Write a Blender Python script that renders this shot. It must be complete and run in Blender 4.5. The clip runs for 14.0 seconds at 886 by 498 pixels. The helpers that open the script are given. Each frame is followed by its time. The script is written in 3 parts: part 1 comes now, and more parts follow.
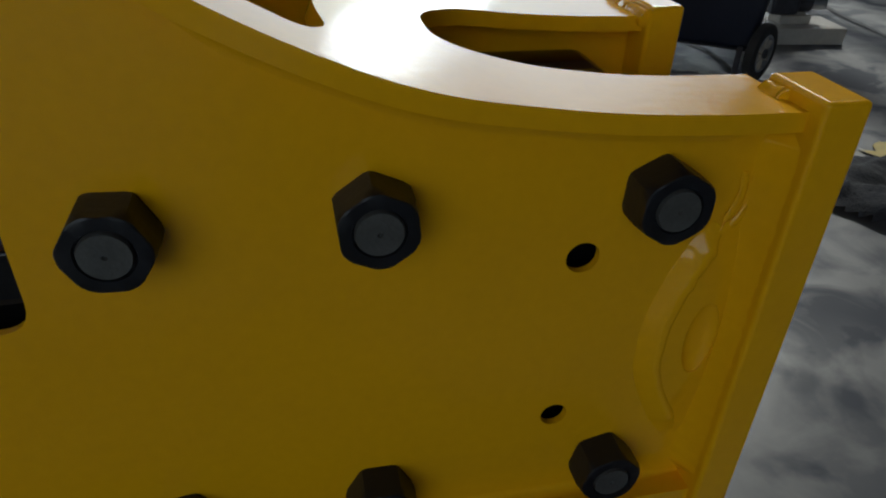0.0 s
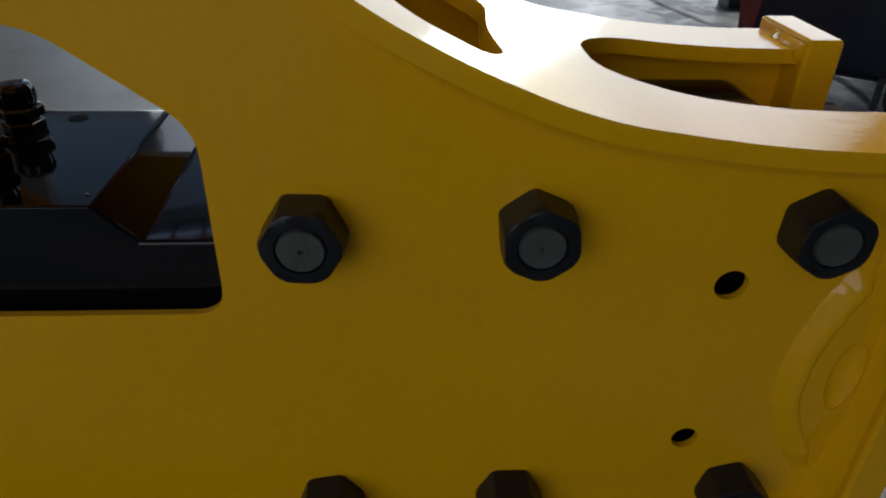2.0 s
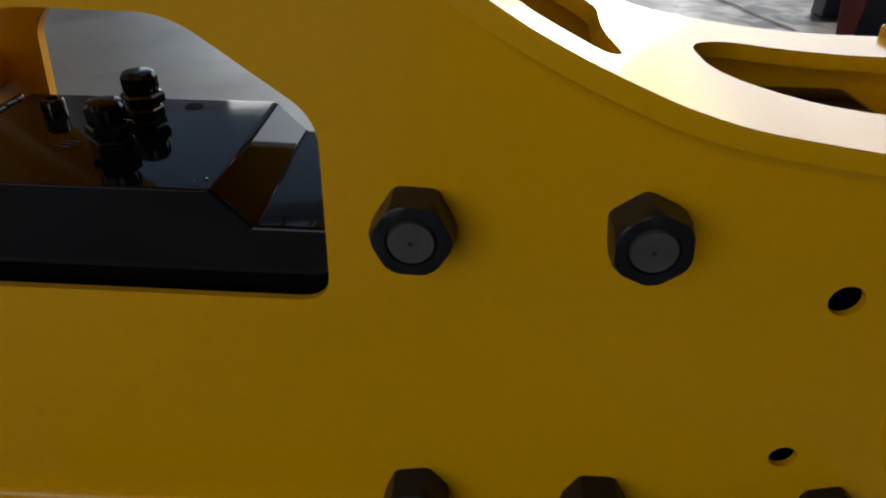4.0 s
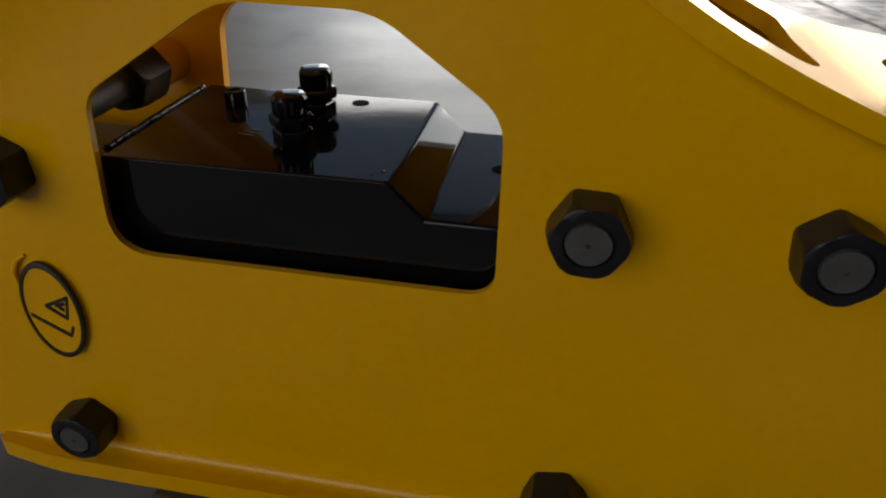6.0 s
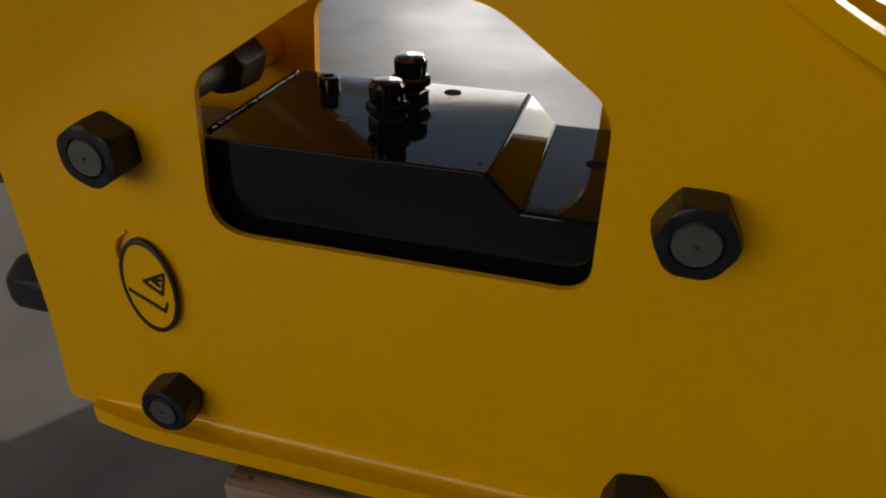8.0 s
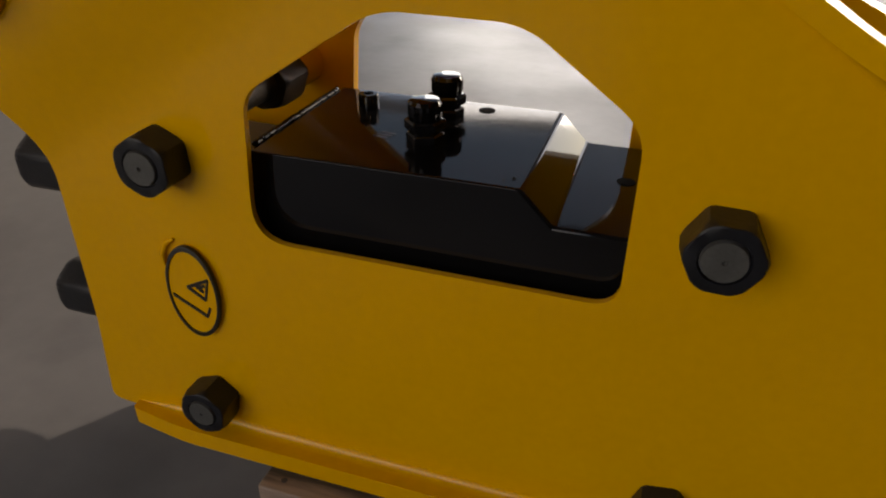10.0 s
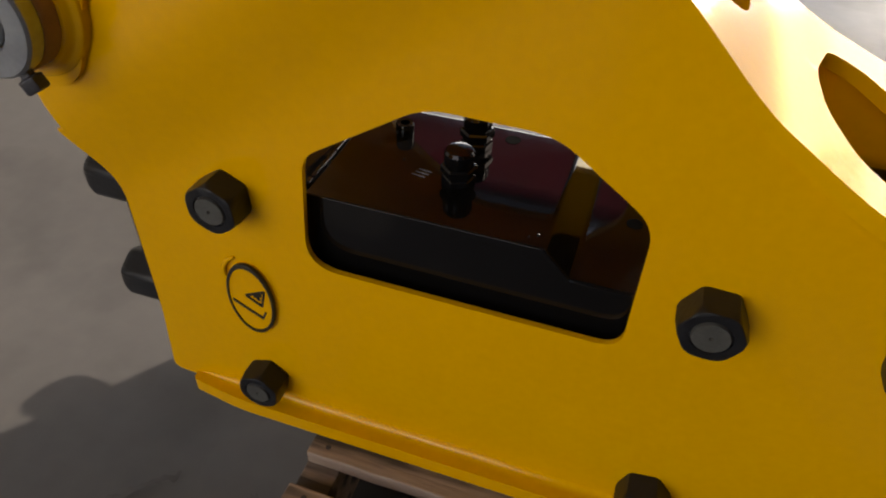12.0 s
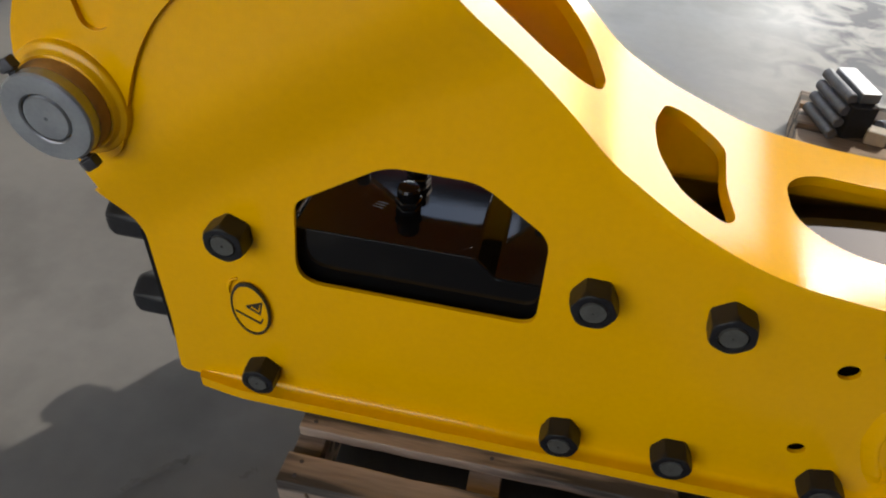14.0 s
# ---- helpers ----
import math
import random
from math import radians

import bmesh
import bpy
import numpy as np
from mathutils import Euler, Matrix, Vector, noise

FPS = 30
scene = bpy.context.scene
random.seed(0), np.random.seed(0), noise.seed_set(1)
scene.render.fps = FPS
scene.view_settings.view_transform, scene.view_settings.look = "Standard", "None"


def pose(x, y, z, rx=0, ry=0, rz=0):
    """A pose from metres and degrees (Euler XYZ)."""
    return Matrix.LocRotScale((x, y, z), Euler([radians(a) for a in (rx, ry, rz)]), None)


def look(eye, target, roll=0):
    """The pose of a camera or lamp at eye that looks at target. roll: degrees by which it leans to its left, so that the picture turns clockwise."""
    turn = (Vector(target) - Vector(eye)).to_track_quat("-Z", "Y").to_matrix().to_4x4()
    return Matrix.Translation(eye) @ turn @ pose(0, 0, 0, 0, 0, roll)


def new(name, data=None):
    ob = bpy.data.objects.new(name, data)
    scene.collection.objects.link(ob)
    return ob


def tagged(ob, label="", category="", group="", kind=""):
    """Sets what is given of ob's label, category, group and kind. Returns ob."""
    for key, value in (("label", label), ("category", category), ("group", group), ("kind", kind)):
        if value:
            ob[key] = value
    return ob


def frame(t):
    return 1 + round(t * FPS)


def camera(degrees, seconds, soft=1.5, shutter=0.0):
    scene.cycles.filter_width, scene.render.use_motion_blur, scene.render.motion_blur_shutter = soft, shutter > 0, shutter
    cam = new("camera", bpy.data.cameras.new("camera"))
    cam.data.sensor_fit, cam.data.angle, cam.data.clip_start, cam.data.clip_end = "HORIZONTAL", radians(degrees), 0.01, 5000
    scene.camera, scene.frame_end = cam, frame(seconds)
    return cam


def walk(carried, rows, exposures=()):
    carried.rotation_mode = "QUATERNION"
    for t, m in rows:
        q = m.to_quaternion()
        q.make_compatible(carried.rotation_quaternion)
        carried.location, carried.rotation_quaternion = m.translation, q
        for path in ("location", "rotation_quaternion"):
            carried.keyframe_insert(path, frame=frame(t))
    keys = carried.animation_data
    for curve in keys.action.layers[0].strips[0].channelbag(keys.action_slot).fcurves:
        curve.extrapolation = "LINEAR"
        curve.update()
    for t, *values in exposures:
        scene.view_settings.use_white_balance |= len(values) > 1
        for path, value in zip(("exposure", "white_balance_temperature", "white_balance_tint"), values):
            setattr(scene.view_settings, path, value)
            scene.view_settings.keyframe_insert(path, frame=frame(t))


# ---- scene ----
cam = camera(64.6, 14.0, soft=2.1)
PATH = [
    (0, (0.105, -0.374, 0.652), (0.487, 1.27, -0.42), 2.2),
    (0.5, (0.098, -0.379, 0.659), (0.409, 1.288, -0.401), 1.9),
    (1, (0.083, -0.383, 0.663), (0.343, 1.299, -0.387), 2.1),
    (1.5, (0.068, -0.386, 0.663), (0.255, 1.307, -0.385), 2.3),
    (2, (0.061, -0.395, 0.665), (0.175, 1.309, -0.377), 1.4),
    (4.5, (0.015, -0.401, 0.661), (-0.106, 1.304, -0.376), 1.1),
    (5, (-0.003, -0.409, 0.67), (-0.205, 1.28, -0.381), 0.6),
    (5.5, (-0.007, -0.406, 0.653), (-0.294, 1.282, -0.381), 0.6),
    (6, (-0.022, -0.414, 0.659), (-0.333, 1.278, -0.362), 0.9),
    (6.5, (-0.033, -0.415, 0.663), (-0.359, 1.267, -0.369), 0.8),
    (7, (-0.043, -0.417, 0.661), (-0.421, 1.253, -0.372), 0.5),
    (7.5, (-0.046, -0.416, 0.659), (-0.486, 1.241, -0.372), 0.2),
    (8, (-0.051, -0.417, 0.657), (-0.508, 1.226, -0.387), 0.7),
    (10.5, (-0.053, -0.438, 0.673), (-0.59, 1.206, -0.331), 0.5),
    (11, (-0.055, -0.437, 0.7), (-0.567, 1.186, -0.35), 1.4),
    (11.5, (-0.066, -0.43, 0.754), (-0.59, 1.093, -0.432), 1.0),
    (12, (-0.087, -0.435, 0.828), (-0.543, 1.014, -0.473), 2.2),
    (12.5, (-0.101, -0.451, 0.899), (-0.516, 0.9, -0.516), 1.9),
    (13, (-0.119, -0.49, 0.955), (-0.418, 0.896, -0.455), 3.5),
    (13.5, (-0.108, -0.534, 0.979), (-0.351, 0.901, -0.393), 3.8),
    (14, (-0.074, -0.586, 0.991), (-0.334, 0.895, -0.327), 3.3),
]
EXPOSURES = [(0.0, -0.1, 6250, 4), (2.0, 0.08, 6450, 8), (4.5, 0.22, 7150, 12), (7.5, 0.46, 7900, 17), (11.0, 0.68, 8400, 20), (11.5, 0.84, 8400, 20), (12.5, 1.3, 7800, 12), (14.0, 1.38, 7350, 10)]
walk(cam, [(t, look(eye, target, roll)) for t, eye, target, roll in PATH], EXPOSURES)

# ---- light ----
SUN_AZ, SUN_EL = radians(37), radians(40)      # from +y towards +x
world = bpy.data.worlds.new("sky")
scene.world = world
world.use_nodes = True
wn = world.node_tree.nodes
sky = wn.new("ShaderNodeTexSky")
sky.sky_type, sky.sun_disc = "NISHITA", False
sky.sun_elevation, sky.sun_rotation = SUN_EL, SUN_AZ
world.node_tree.links.new(sky.outputs[0], wn["Background"].inputs[0])
wn["Background"].inputs[1].default_value = 0.22
sun = new("sun", bpy.data.lights.new("sun", "SUN"))
sun.data.energy, sun.data.angle, sun.data.color = 1.2, radians(1.0), (1.0, 0.975, 0.90)
sun_dir = Vector((math.sin(SUN_AZ) * math.cos(SUN_EL), math.cos(SUN_AZ) * math.cos(SUN_EL), math.sin(SUN_EL)))
sun.matrix_world = look(sun_dir * 20, (0, 0, 0))


def opening_light(name, width, height, watts, colour, eye, target):
    """An added area lamp that stands in for daylight at an unseen opening of the hall."""
    lamp = new(name, bpy.data.lights.new(name, "AREA"))
    lamp.data.shape, lamp.data.size, lamp.data.size_y = "RECTANGLE", width, height
    lamp.data.energy, lamp.data.color = watts, colour
    lamp.matrix_world = look(eye, target)


# Fill lamp added to brighten the near plate from the left; no source in view.
opening_light("south_fill_lamp", 5.5, 4.8, 53, (1.0, 0.86, 0.72), (-3.15, -4.9, 2.9), (-1.6, 0.0, 1.6))
opening_light("doorway_daylight", 3.4, 3.4, 118, (0.88, 0.95, 1.0), (-1.9, 9.9, 2.2), (0.0, 0.0, 1.4))
opening_light("doorway_daylight", 1.0, 2.0, 44, (0.95, 0.98, 1.0), (2.9, 9.9, 1.15), (2.0, 0.0, 1.2))
# Unseen lamp added to put a glare patch on the cover's right end.
opening_light("cover_glare_lamp", 1.3, 1.2, 46, (0.95, 0.98, 1.0), (6.0, 8.55, 5.96), (1.0, 0.0, 0.5))


# ---- materials ----
def material(name, colour, rough=0.5, metal=0.0, coat=0.0, vary=0.12, scale=6.0, fine=60.0, bump=0.02, spot=None, spot_at=0.62, rough_vary=0.15, spec=0.5, stretch=None, spot_soft=0.1):
    m = bpy.data.materials.new(name)
    m.use_nodes = True
    nt = m.node_tree
    n, l = nt.nodes, nt.links
    b = n["Principled BSDF"]
    co = n.new("ShaderNodeTexCoord")
    big, small = n.new("ShaderNodeTexNoise"), n.new("ShaderNodeTexNoise")
    big.inputs["Scale"].default_value, big.inputs["Detail"].default_value = scale, 5
    small.inputs["Scale"].default_value, small.inputs["Detail"].default_value = fine, 6
    place = co.outputs["Object"]
    if stretch:
        mp = n.new("ShaderNodeMapping")
        mp.inputs["Scale"].default_value = stretch
        l.new(place, mp.inputs["Vector"])
        place = mp.outputs[0]
    for t in (big, small):
        l.new(place, t.inputs["Vector"])
    ramp = n.new("ShaderNodeValToRGB")
    ramp.color_ramp.elements[0].position, ramp.color_ramp.elements[1].position = 0.3, 0.7
    ramp.color_ramp.elements[0].color = (*[c * (1 - vary) for c in colour], 1)
    ramp.color_ramp.elements[1].color = (*[min(1, c * (1 + vary)) for c in colour], 1)
    add = n.new("ShaderNodeMath")
    add.operation = "MULTIPLY_ADD"
    add.inputs[1].default_value = 0.35
    l.new(small.outputs[0], add.inputs[0])
    scaled = n.new("ShaderNodeMath")
    scaled.operation = "MULTIPLY"
    scaled.inputs[1].default_value = 0.65
    l.new(big.outputs[0], scaled.inputs[0])
    l.new(scaled.outputs[0], add.inputs[2])
    l.new(add.outputs[0], ramp.inputs[0])
    out = ramp.outputs[0]
    if spot:
        mask, mix = n.new("ShaderNodeValToRGB"), n.new("ShaderNodeMix")
        mask.color_ramp.elements[0].position, mask.color_ramp.elements[1].position = spot_at, spot_at + spot_soft
        mix.data_type = "RGBA"
        stain = n.new("ShaderNodeTexNoise")
        stain.inputs["Scale"].default_value, stain.inputs["Detail"].default_value = scale * 1.7, 8
        l.new(place, stain.inputs["Vector"])
        l.new(stain.outputs[0], mask.inputs[0])
        l.new(mask.outputs[0], mix.inputs[0])
        l.new(out, mix.inputs[6])
        mix.inputs[7].default_value = (*spot, 1)
        out = mix.outputs[2]
    l.new(out, b.inputs["Base Color"])
    rr = n.new("ShaderNodeMapRange")
    rr.inputs[3].default_value, rr.inputs[4].default_value = max(0.02, rough - rough_vary), min(1, rough + rough_vary)
    l.new(big.outputs[0], rr.inputs[0])
    l.new(rr.outputs[0], b.inputs["Roughness"])
    b.inputs["Metallic"].default_value = metal
    b.inputs["Specular IOR Level"].default_value = spec
    b.inputs["Coat Weight"].default_value = coat
    b.inputs["Coat Roughness"].default_value = 0.08
    if bump:
        bp = n.new("ShaderNodeBump")
        bp.inputs["Strength"].default_value, bp.inputs["Distance"].default_value = bump, 0.01
        l.new(small.outputs[0], bp.inputs["Height"])
        l.new(bp.outputs[0], b.inputs["Normal"])
    return m


YELLOW = material("yellow_enamel", (0.80, 0.400, 0.0035), 0.13, coat=0.0, spec=0.33, vary=0.06, scale=4, fine=110, bump=0.02, rough_vary=0.03)
BLACK = material("black_gloss_paint", (0.004, 0.004, 0.0045), 0.06, coat=0.0, spec=0.31, vary=0.2, scale=9, fine=70, bump=0.003, rough_vary=0.03)
NUT = material("black_oxide_steel", (0.010, 0.0108, 0.0135), 0.40, metal=0.0, spec=0.32, vary=0.3, scale=40, fine=220, bump=0.05)
BOLT = material("dull_bolt_steel", (0.085, 0.085, 0.08), 0.55, metal=0.3, vary=0.25, scale=50, fine=300, bump=0.1)
STEEL = material("ground_steel", (0.33, 0.35, 0.38), 0.38, metal=0.8, vary=0.15, scale=30, fine=200, bump=0.06)
DARKSTEEL = material("dark_steel", (0.06, 0.06, 0.07), 0.5, metal=0.5, vary=0.3, scale=50, fine=200, bump=0.1)
BARSTEEL = material("scaled_bar_steel", (0.12, 0.13, 0.16), 0.5, metal=0.3, vary=0.35, scale=30, fine=150, bump=0.1)
GREASE = material("ochre_primer", (0.30, 0.14, 0.03), 0.5, vary=0.3, scale=25, fine=120, bump=0.1)
INK = material("black_groove", (0.015, 0.012, 0.008), 0.5, vary=0.2, scale=40, fine=200)
CONCRETE = material("polished_concrete", (0.165, 0.160, 0.151), 0.42, vary=0.16, scale=2.4, fine=26, bump=0.04, spot=(0.112, 0.107, 0.100), spot_at=0.52, spot_soft=0.2, rough_vary=0.22, spec=0.5)


def oil_stains(m, first, last):
    """Dark oily blotches on the traffic side of the floor, from x = first on."""
    n, l = m.node_tree.nodes, m.node_tree.links
    b = n["Principled BSDF"]
    was = b.inputs["Base Color"].links[0].from_socket
    co, patch, thin, sep, blot, ramp, edge, both, mix = (n.new(k) for k in ("ShaderNodeTexCoord", "ShaderNodeTexNoise", "ShaderNodeMapRange", "ShaderNodeSeparateXYZ", "ShaderNodeTexNoise", "ShaderNodeValToRGB", "ShaderNodeMapRange", "ShaderNodeMath", "ShaderNodeMix"))
    blot.inputs["Scale"].default_value, blot.inputs["Detail"].default_value, blot.inputs["Distortion"].default_value = 7.5, 7, 0.7
    ramp.color_ramp.elements[0].position, ramp.color_ramp.elements[1].position = 0.43, 0.60
    thin.inputs[1].default_value, thin.inputs[2].default_value, thin.inputs[3].default_value = 0.40, 0.62, 0.35
    patch.inputs["Scale"].default_value, patch.inputs["Detail"].default_value = 1.3, 3
    warp, bent = n.new("ShaderNodeTexNoise"), n.new("ShaderNodeVectorMath")
    warp.inputs["Scale"].default_value, warp.inputs["Detail"].default_value = 9, 4
    bent.operation = "MULTIPLY_ADD"
    bent.inputs[1].default_value = (0.24, 0.16, 0)
    l.new(co.outputs["Object"], warp.inputs["Vector"])
    l.new(warp.outputs["Color"], bent.inputs[0])
    l.new(co.outputs["Object"], bent.inputs[2])
    spill = None
    for x, y, wide in ((0.97, 0.45, 0.075), (0.75, 0.255, 0.05), (0.76, 0.20, 0.085), (0.88, 0.28, 0.07), (0.66, 0.09, 0.06)):
        far, fade = n.new("ShaderNodeVectorMath"), n.new("ShaderNodeMapRange")
        far.operation = "DISTANCE"
        far.inputs[1].default_value = (x + 0.12, y + 0.08, 0)
        fade.interpolation_type = "SMOOTHSTEP"
        fade.inputs[1].default_value, fade.inputs[2].default_value = 1.25 * wide, 0.1 * wide
        l.new(bent.outputs[0], far.inputs[0])
        l.new(far.outputs["Value"], fade.inputs[0])
        top = n.new("ShaderNodeMath")
        top.operation = "MAXIMUM"
        l.new(fade.outputs[0], top.inputs[0])
        if spill:
            l.new(spill, top.inputs[1])
        spill = top.outputs[0]
    edge.inputs[1].default_value, edge.inputs[2].default_value = first, last
    both.operation, mix.data_type = "MULTIPLY", "RGBA"
    l.new(co.outputs["Object"], blot.inputs["Vector"])
    l.new(co.outputs["Object"], sep.inputs[0])
    l.new(co.outputs["Object"], patch.inputs["Vector"])
    l.new(patch.outputs[0], thin.inputs[0])
    l.new(thin.outputs[0], edge.inputs[4])
    l.new(sep.outputs[0], edge.inputs[0])
    l.new(blot.outputs[0], ramp.inputs[0])
    l.new(ramp.outputs[0], both.inputs[0])
    l.new(edge.outputs[0], both.inputs[1])
    all_of = n.new("ShaderNodeMath")
    all_of.operation, all_of.use_clamp = "MULTIPLY_ADD", True
    all_of.inputs[1].default_value = 0.6
    l.new(spill, all_of.inputs[0])
    l.new(both.outputs[0], all_of.inputs[2])
    l.new(all_of.outputs[0], mix.inputs[0])
    dull = n.new("ShaderNodeMapRange")
    dull.inputs[3].default_value, dull.inputs[4].default_value = 0.42, 0.08
    l.new(all_of.outputs[0], dull.inputs[0])
    l.new(dull.outputs[0], b.inputs["Specular IOR Level"])
    l.new(was, mix.inputs[6])
    mix.inputs[7].default_value = (0.050, 0.055, 0.070, 1)
    l.new(mix.outputs[2], b.inputs["Base Color"])


oil_stains(CONCRETE, 0.35, 0.85)
WOOD = material("pallet_wood", (0.29, 0.215, 0.165), 0.8, vary=0.45, scale=15, fine=120, bump=0.25, spot=(0.05, 0.04, 0.034), spot_at=0.47, spot_soft=0.10, stretch=(0.12, 1, 1))
PLASTER = material("wall_plaster", (0.55, 0.54, 0.52), 0.8, vary=0.06, scale=0.7, fine=8)
ROOF = material("roof_sheet", (0.12, 0.12, 0.125), 0.6, vary=0.1, scale=0.5, fine=10)
NAVY = material("dark_navy_paint", (0.012, 0.016, 0.03), 0.35, vary=0.2, scale=8, fine=60)
RED = material("red_trim", (0.16, 0.03, 0.03), 0.5, vary=0.2, scale=20, fine=90)
RUBBER = material("tyre_rubber", (0.02, 0.02, 0.021), 0.7, vary=0.2, scale=30, fine=150, bump=0.2)
CLOTH = material("black_cloth", (0.012, 0.013, 0.018), 0.85, vary=0.4, scale=20, fine=160, bump=0.3)
PALE = material("pale_plank", (0.42, 0.38, 0.32), 0.7, vary=0.15, scale=10, fine=80, bump=0.2)
LINE = material("worn_yellow_line", (0.55, 0.42, 0.12), 0.7, vary=0.2, scale=8, fine=60, spot=(0.34, 0.33, 0.30), spot_at=0.5)
PIT = material("unlit_hole", (0.003, 0.003, 0.003), 0.95, vary=0.1, spec=0.05, bump=0.0)
REDOXIDE = material("red_oxide_paint", (0.42, 0.035, 0.07), 0.6, vary=0.2, scale=1.5, fine=14)
JOINT = material("floor_joint", (0.10, 0.098, 0.095), 0.8, vary=0.3, scale=20, fine=90)




def dimming_glass(name, tint):
    """An uneven grey sheet added to dim the sky behind it."""
    m = bpy.data.materials.new(name)
    m.use_nodes = True
    n, l = m.node_tree.nodes, m.node_tree.links
    clear, gloss, mix, mottle, ramp = (n.new(k) for k in ("ShaderNodeBsdfTransparent", "ShaderNodeBsdfGlossy", "ShaderNodeMixShader", "ShaderNodeTexNoise", "ShaderNodeValToRGB"))
    mottle.inputs["Scale"].default_value = 1.3
    ramp.color_ramp.elements[0].color = (*[c * 0.75 for c in tint], 1)
    ramp.color_ramp.elements[1].color = (*[c * 1.2 for c in tint], 1)
    gloss.inputs["Roughness"].default_value, mix.inputs[0].default_value = 0.1, 0.06
    l.new(mottle.outputs[0], ramp.inputs[0])
    l.new(ramp.outputs[0], clear.inputs[0])
    l.new(clear.outputs[0], mix.inputs[1])
    l.new(gloss.outputs[0], mix.inputs[2])
    l.new(mix.outputs[0], n["Material Output"].inputs[0])
    return m


DIM_GLASS = dimming_glass("dim_glass", (0.48, 0.50, 0.50))

# ---- mesh helpers ----
def mesh_of(bm, name, mats, smooth=35):
    me = bpy.data.meshes.new(name)
    bmesh.ops.recalc_face_normals(bm, faces=bm.faces[:])
    bm.to_mesh(me)
    bm.free()
    for m in (mats if isinstance(mats, (list, tuple)) else [mats]):
        me.materials.append(m)
    if smooth:
        me.polygons.foreach_set("use_smooth", [True] * len(me.polygons))
        me.set_sharp_from_angle(angle=radians(smooth))
    return me


def part(name, bm, mat, parent=None, label="", at=None, bevel=0.0, segments=3, smooth=35):
    ob = new(name, mesh_of(bm, name, mat, smooth))
    if at is not None:
        ob.matrix_world = at
    if parent is not None:
        ob.parent = parent
    if label:
        ob["label"] = label
    if bevel:
        mod = ob.modifiers.new("bevel", "BEVEL")
        mod.width, mod.segments, mod.limit_method, mod.angle_limit, mod.harden_normals = bevel, segments, "ANGLE", radians(40), True
    return ob


def thing(name, label, category, at=None, group="", kind=""):
    ob = new(name)
    ob.empty_display_size = 0.05
    if at is not None:
        ob.matrix_world = at
    return tagged(ob, label, category, group, kind)


def rounded(points, segs=6):
    """A closed outline from (x, z, radius) corners."""
    out, n = [], len(points)
    for i, (x, z, r) in enumerate(points):
        p, a, b = Vector((x, z)), Vector(points[i - 1][:2]), Vector(points[(i + 1) % n][:2])
        u, v = (a - p), (b - p)
        if r <= 0:
            out.append(p)
            continue
        d = min(r, 0.49 * u.length, 0.49 * v.length)
        s, e = p + u.normalized() * d, p + v.normalized() * d
        for k in range(segs + 1):
            t = k / segs
            out.append((1 - t) ** 2 * s + 2 * t * (1 - t) * p + t * t * e)
    return [(q.x, q.y) for q in out]


def slab(outline, holes, y0, y1):
    """A plate in the x-z plane between y0 and y1, with holes through it."""
    bm = bmesh.new()
    edges = []
    for loop in (outline, *holes):
        vs = [bm.verts.new((x, y0, z)) for x, z in loop]
        edges += [bm.edges.new((vs[i - 1], vs[i])) for i in range(len(vs))]
    bmesh.ops.triangle_fill(bm, use_beauty=True, use_dissolve=False, edges=edges)
    res = bmesh.ops.extrude_face_region(bm, geom=bm.faces[:])
    for v in res["geom"]:
        if isinstance(v, bmesh.types.BMVert):
            v.co.y = y1
    return bm


def box(bm, x0, x1, y0, y1, z0, z1):
    r = bmesh.ops.create_cube(bm, size=1)
    for v in r["verts"]:
        v.co = Vector(((x0 + x1) / 2 + v.co.x * (x1 - x0), (y0 + y1) / 2 + v.co.y * (y1 - y0), (z0 + z1) / 2 + v.co.z * (z1 - z0)))
    return bm


def turned(profile, sides=32, twist=0.0):
    """A solid of revolution about z from (radius, z) pairs."""
    bm = bmesh.new()
    rings = []
    for r, z in profile:
        if r <= 0:
            rings.append([bm.verts.new((0, 0, z))])
        else:
            rings.append([bm.verts.new((r * math.cos(2 * math.pi * k / sides + twist), r * math.sin(2 * math.pi * k / sides + twist), z)) for k in range(sides)])
    for a, b in zip(rings, rings[1:]):
        for k in range(sides):
            j = (k + 1) % sides
            if len(a) == 1 and len(b) == 1:
                continue
            if len(a) == 1:
                bm.faces.new((a[0], b[k], b[j]))
            elif len(b) == 1:
                bm.faces.new((a[k], a[j], b[0]))
            else:
                bm.faces.new((a[k], a[j], b[j], b[k]))
    return bm


def tube(points, radius, sides=10, squash=1.0):
    """A bead along 3D points."""
    bm = bmesh.new()
    pts = [Vector(p) for p in points]
    rings = []
    for i, p in enumerate(pts):
        d = (pts[min(i + 1, len(pts) - 1)] - pts[max(i - 1, 0)]).normalized()
        side = d.cross(Vector((0, 1, 0)))
        side = side.normalized() if side.length > 1e-4 else Vector((1, 0, 0))
        up = side.cross(d)
        r = radius * (0.55 if i in (0, len(pts) - 1) else 1) * (1 + 0.02 * math.sin(i * 2.3))
        rings.append([bm.verts.new(p + side * r * math.cos(a) + up * r * squash * math.sin(a)) for a in [2 * math.pi * k / sides for k in range(sides)]])
    for a, b in zip(rings, rings[1:]):
        for k in range(sides):
            j = (k + 1) % sides
            bm.faces.new((a[k], a[j], b[j], b[k]))
    bm.faces.new(rings[0])
    bm.faces.new(rings[-1])
    return bm


